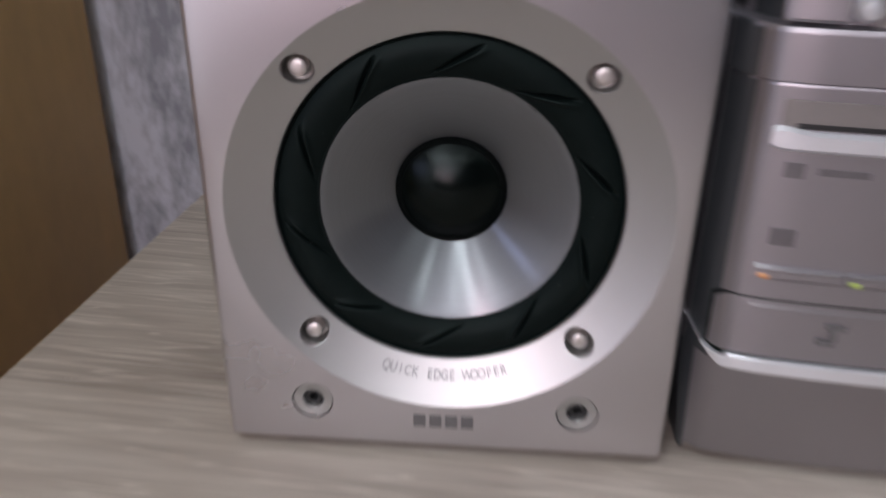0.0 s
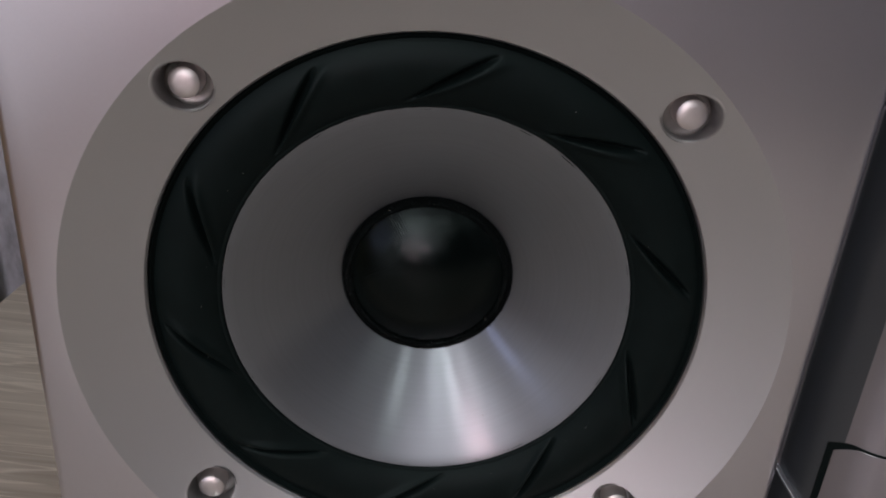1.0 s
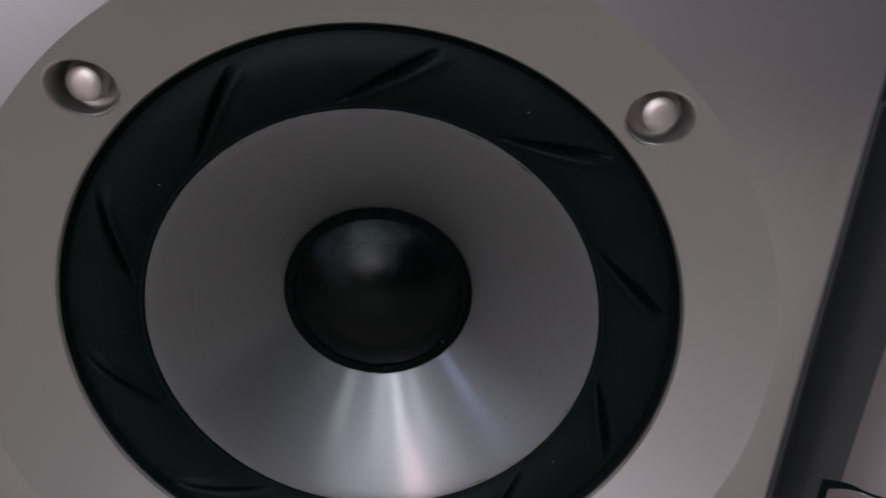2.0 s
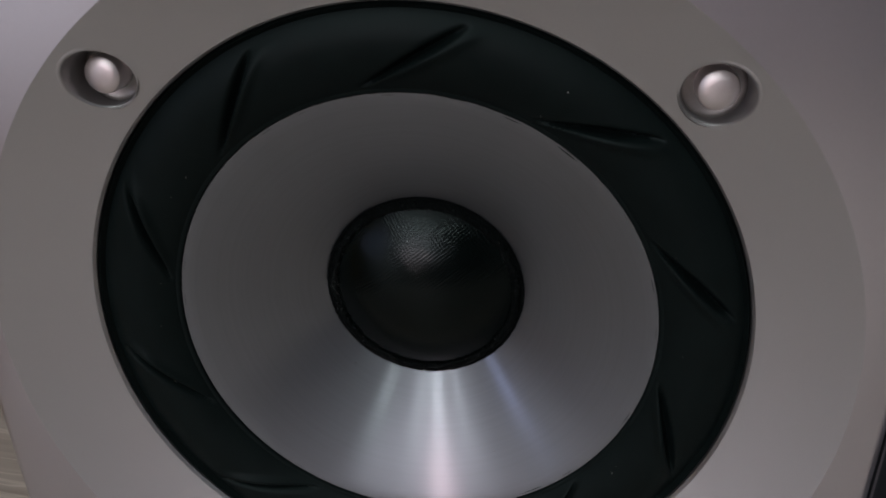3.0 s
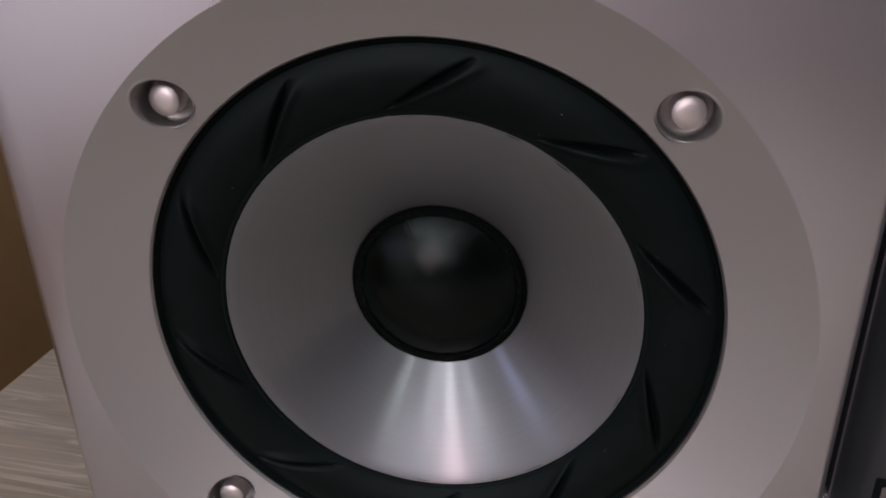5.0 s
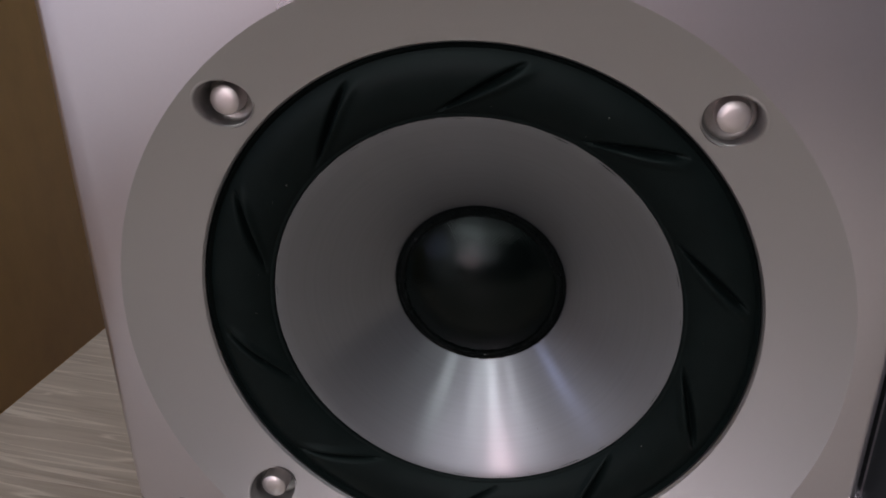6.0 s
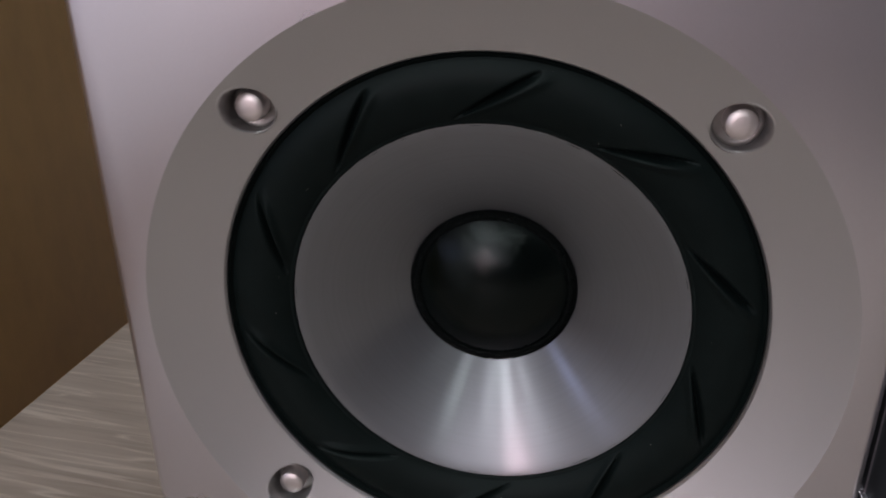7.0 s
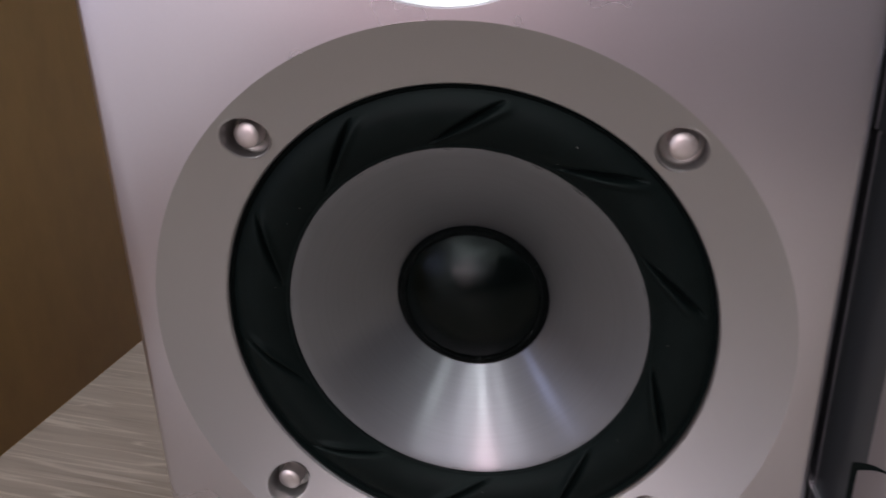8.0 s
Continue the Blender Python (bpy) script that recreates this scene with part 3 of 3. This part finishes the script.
# two dark grains stuck on the cone
for x, y in ((-0.0142, -0.0171), (0.0147, -0.0305)):
    s = (0.0426 - math.hypot(x, y)) / 0.0242
    grain = bmesh.new()
    bmesh.ops.create_icosphere(grain, subdivisions=1, radius=0.00016)
    part("speck", grain, BLACK, speaker, "dark speck on the cone", AXIS @ pose(x, y, -0.0060 - 0.0146 * (s - 0.26 * s * (1 - s))))
part("dust", specks(), DUST, speaker, "pale dust flakes")["kind"] = "stuff"


# ---------------------------------------------------------------- the stereo unit
unit = tagged(new("stereo_unit"), "silver grey compact stereo unit with bright trim beside the loudspeaker", "stereo")
UX1, UBACK = 0.275, 0.24
PLAN = [(0.0803, 0.24), (0.0803, 0.12), (0.0803, 0.04), (0.0803, 0.006), (0.0813, 0.0004), (0.0840, -0.0068), (0.0868, -0.0118), (0.0900, -0.0149), (0.0942, -0.0165), (0.105, -0.0188), (0.138, -0.0228), (0.18, -0.0248), (0.23, -0.0248), (0.275, -0.0235)]


def smooth_line(points, steps=10):
    """A smooth line through the points."""
    out = []
    for k in range(len(points) - 1):
        p0, p1, p2, p3 = (Vector(points[min(max(k + d, 0), len(points) - 1)]) for d in (-1, 0, 1, 2))
        for n in range(steps):
            t = n / steps
            out.append(0.5 * (2 * p1 + (p2 - p0) * t + (2 * p0 - 5 * p1 + 4 * p2 - p3) * t * t + (3 * p1 - p0 - 3 * p2 + p3) * t ** 3))
    return [*out, Vector(points[-1])]


LINE = smooth_line(PLAN[2:])
LINE = [Vector(PLAN[0]), Vector(PLAN[1])] + LINE


def outline(off=0.0, x0=None, x1=None, y_most=None):
    """The unit's plan from the back along the left side, round the corner and along the bowed front, moved outwards by off."""
    pts = []
    for n, p in enumerate(LINE):
        along = (LINE[min(n + 1, len(LINE) - 1)] - LINE[max(n - 1, 0)]).normalized()
        pts.append(p + Vector((along.y, -along.x)) * off)
    if y_most is not None:
        pts = [p for p in pts if p.y <= y_most]
    if x0 is not None:
        xs, ys = [p.x for p in pts if p.y < -0.012], [p.y for p in pts if p.y < -0.012]
        pts = [Vector((x, np.interp(x, xs, ys))) for x in x0 + (x1 - x0) * np.linspace(0, 1, 30) ** 2.2]
    return pts


def wall_strip(points, low, high, depth=0.002, inset=0.0004):
    """A shell of some thickness along a plan line; low and high: heights, or functions of the point."""
    bm = bmesh.new()
    rows = []
    for n, p in enumerate(points):
        lo, hi = (v(p) if callable(v) else v for v in (low, high))
        along = (points[min(len(points) - 1, n + 1)] - points[max(0, n - 1)]).normalized()
        out = Vector((along.y, -along.x))
        section = [(p - out * depth, lo), (p - out * inset, lo), (p, lo + inset), (p, hi - inset), (p - out * inset, hi), (p - out * depth, hi)]
        rows.append([bm.verts.new((q.x, q.y, z)) for q, z in section])
    for a, b in zip(rows, rows[1:]):
        for i in range(6):
            j = (i + 1) % 6
            bm.faces.new((a[i], a[j], b[j], b[i]))
    bm.faces.new(rows[0])
    bm.faces.new(rows[-1][::-1])
    return bm


def prism(points, z0, z1, shrink=0.0, round_top=0.0):
    """A solid over the plan, closed at the right and back; the foot may be drawn in."""
    bm = bmesh.new()
    ring_pts = [*points, Vector((UX1, UBACK))]
    centre = Vector((0.18, 0.12))
    levels = [(z0, shrink), *([(z1 - round_top * 1.5, 0.0)] if round_top else []), (z1 - round_top, 0.0)] + ([(z1 - round_top * 0.3, round_top * 0.3), (z1, round_top)] if round_top else [])
    rows = [[bm.verts.new((*(p + (centre - p).normalized() * s), z)) for p in ring_pts] for z, s in levels]
    n = len(ring_pts)
    for low, high in zip(rows, rows[1:]):
        for k in range(n):
            j = (k + 1) % n
            bm.faces.new((low[k], low[j], high[j], high[k]))
    bm.faces.new(rows[0][::-1])
    bm.faces.new(rows[-1])
    return bm


def sweep(p):
    """The bright strip lies level along the front and climbs along the side."""
    rise = max(0.0, 0.0888 - p.x) / 0.0085
    return 0.0530 + 0.0085 * rise ** 1.3 + 0.25 * max(0.0, p.y - 0.0)


def strip_width(p):
    return 0.0006 + 0.0044 * min(1.0, max(0.0, (p.x - 0.0838) / 0.0065))


def unit_base():
    """The foot of the unit: its front leans back towards the desk and meets the flank in a firm corner."""
    bm = bmesh.new()
    rows = []
    for z, lean in ((0.0535, 0.0), (0.0500, 0.04), (0.0300, 0.46), (0.0085, 0.94), (0.0058, 1.0), (0.0052, 1.07)):
        row = []
        for p in [*outline(0.0), Vector((UX1, UBACK))]:
            q = min(1.0, max(0.0, (p.y + 0.0165) / 0.0225))
            side = min(1.0, max(0.0, (0.0942 - p.x) / 0.0139))
            row.append(bm.verts.new((p.x + 0.005 * side * lean, p.y + 0.0175 * (1 - q * q * (3 - 2 * q)) * lean, z)))
        rows.append(row)
    n = len(rows[0])
    for low, high in zip(rows, rows[1:]):
        for k in range(n):
            j = (k + 1) % n
            bm.faces.new((low[k], low[j], high[j], high[k]))
    bm.faces.new(rows[0])
    bm.faces.new(rows[-1][::-1])
    return bm


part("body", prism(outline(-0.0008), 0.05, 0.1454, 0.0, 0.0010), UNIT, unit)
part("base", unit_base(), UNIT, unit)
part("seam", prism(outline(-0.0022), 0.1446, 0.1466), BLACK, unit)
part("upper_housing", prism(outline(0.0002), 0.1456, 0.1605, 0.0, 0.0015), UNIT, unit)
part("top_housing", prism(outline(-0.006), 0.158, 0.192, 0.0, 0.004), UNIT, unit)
part("top_key", wall_strip(outline(0.0002, 0.0895, 0.1045), 0.1614, 0.1690, 0.004, 0.0009), UNIT, unit, "silver grey key")
part("display", wall_strip(outline(-0.0045, 0.1125, 0.20), 0.1600, 0.1830, 0.002, 0.0004), BEIGE, unit, "dull brown display window")
part("knob", moved(spin([(0, 0.007), (0.0022, 0.0066), (0.0034, 0.0052), (0.0038, 0.003), (0.0038, 0), (0, 0)], 40), pose(0.1090, -0.0150, 0.1655, 90)), CHROME, unit, "bright round knob")
for x in (0.115, 0.25):
    for y in (0.03, 0.2):
        part("foot", box(x - 0.006, x + 0.006, y - 0.006, y + 0.006, 0, 0.0085, 0.0008, 1), BLACK, unit)

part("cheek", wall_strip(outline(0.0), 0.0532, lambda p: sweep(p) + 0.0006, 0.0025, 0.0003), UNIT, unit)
part("bright_strip", wall_strip(outline(0.0012, y_most=-0.0085), sweep, lambda p: sweep(p) + strip_width(p), 0.003, 0.0004), CHROME, unit, "bright silver strip")
part("side_line", wall_strip([p for p in outline(0.0004) if p.y > -0.0095], sweep, lambda p: sweep(p) + 0.0009, 0.002, 0.0002), UNIT, unit, "thin line that climbs along the flank")

def rounded(p, top, left):
    """A top edge whose corner at the side is rounded off."""
    return top - 0.0042 * min(1.0, max(0.0, 1 - (p.x - left) / 0.0042)) ** 2


part("drawer_groove", wall_strip(outline(-0.0006, y_most=-0.0073), 0.0560, lambda p: rounded(p, 0.0790, 0.0843), 0.002, 0.0001), RUBBER, unit)


part("drawer", wall_strip(outline(-0.0005, y_most=-0.0090), lambda p: max(0.0584, sweep(p) + strip_width(p) + 0.0006), lambda p: rounded(p, 0.0785, 0.0852), 0.0025, 0.00006), UNIT, unit, "silver grey lower flap")
part("flap_edge", wall_strip(outline(0.0000, 0.0945, UX1 - 0.002), 0.0746, 0.0768, 0.002, 0.0003), UNIT, unit)
for x0, x1, lens in ((0.0935, 0.1180, ORANGE), (0.1190, 0.1440, GREEN), (0.1450, 0.1700, GREEN)):
    button = part("button", wall_strip(outline(0.0006, x0, x1), 0.0858, 0.0904, 0.003, 0.0009), UNIT, unit)
    part("button_edge", wall_strip(outline(0.0010, x0 + 0.0015, x1 - 0.001), 0.0886, 0.0903, 0.002, 0.0006), UNIT, button)
    part("lens", wall_strip(outline(0.0011, x0 + 0.0012, x0 + 0.0042), 0.0862, 0.0879, 0.002, 0.0005), lens, button)
part("slot_recess", wall_strip(outline(-0.0005, 0.0935, UX1 - 0.01), 0.1325, 0.1408, 0.002, 0.0003), BEIGE, unit)
part("slot", wall_strip(outline(-0.0001, 0.0975, UX1 - 0.015), 0.1329, 0.1343, 0.002, 0.0002), BLACK, unit, "dark disc slot")


def lip_half(p):
    """Half the height of the lip, rounded off at its end beside the corner."""
    e = min(1.0, (p.x - 0.0911) / 0.0042)
    return 0.0012 + 0.0018 * math.sqrt(max(0.0, 1 - (1 - e) ** 2))


part("slot_lip", wall_strip(outline(0.0014, 0.0912, UX1 - 0.008), lambda p: 0.1294 - lip_half(p), lambda p: 0.1292 + lip_half(p) + 0.0016 * max(0.0, 1 - (p.x - 0.0912) / 0.011), 0.003, 0.0010), CHROME, unit, "bright lip under the disc slot")
for x0, x1, z0, z1 in ((0.0966, 0.1018, 0.1182, 0.1228), (0.1056, 0.1190, 0.1196, 0.1216), (0.0962, 0.1032, 0.0970, 0.1024)):
    part("label_bar", wall_strip(outline(-0.0005, x0, x1), z0, z1, 0.001, 0.0001), FAINT, unit, "faint grey printed bar")
for x0, x1, z0, z1 in ((0.1172, 0.1228, 0.0708, 0.0726), (0.1150, 0.1200, 0.0654, 0.0674), (0.1184, 0.1206, 0.0674, 0.0708)):
    part("icon_bar", wall_strip(outline(0.0006, x0, x1), z0, z1, 0.001, 0.0001), PRINT, unit, "dark printed bar")

# the flank beside the loudspeaker: its shade is put into a darker grey
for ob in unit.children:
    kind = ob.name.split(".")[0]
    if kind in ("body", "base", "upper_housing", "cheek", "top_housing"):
        ob.data.materials.append(FLANK_SHADE)
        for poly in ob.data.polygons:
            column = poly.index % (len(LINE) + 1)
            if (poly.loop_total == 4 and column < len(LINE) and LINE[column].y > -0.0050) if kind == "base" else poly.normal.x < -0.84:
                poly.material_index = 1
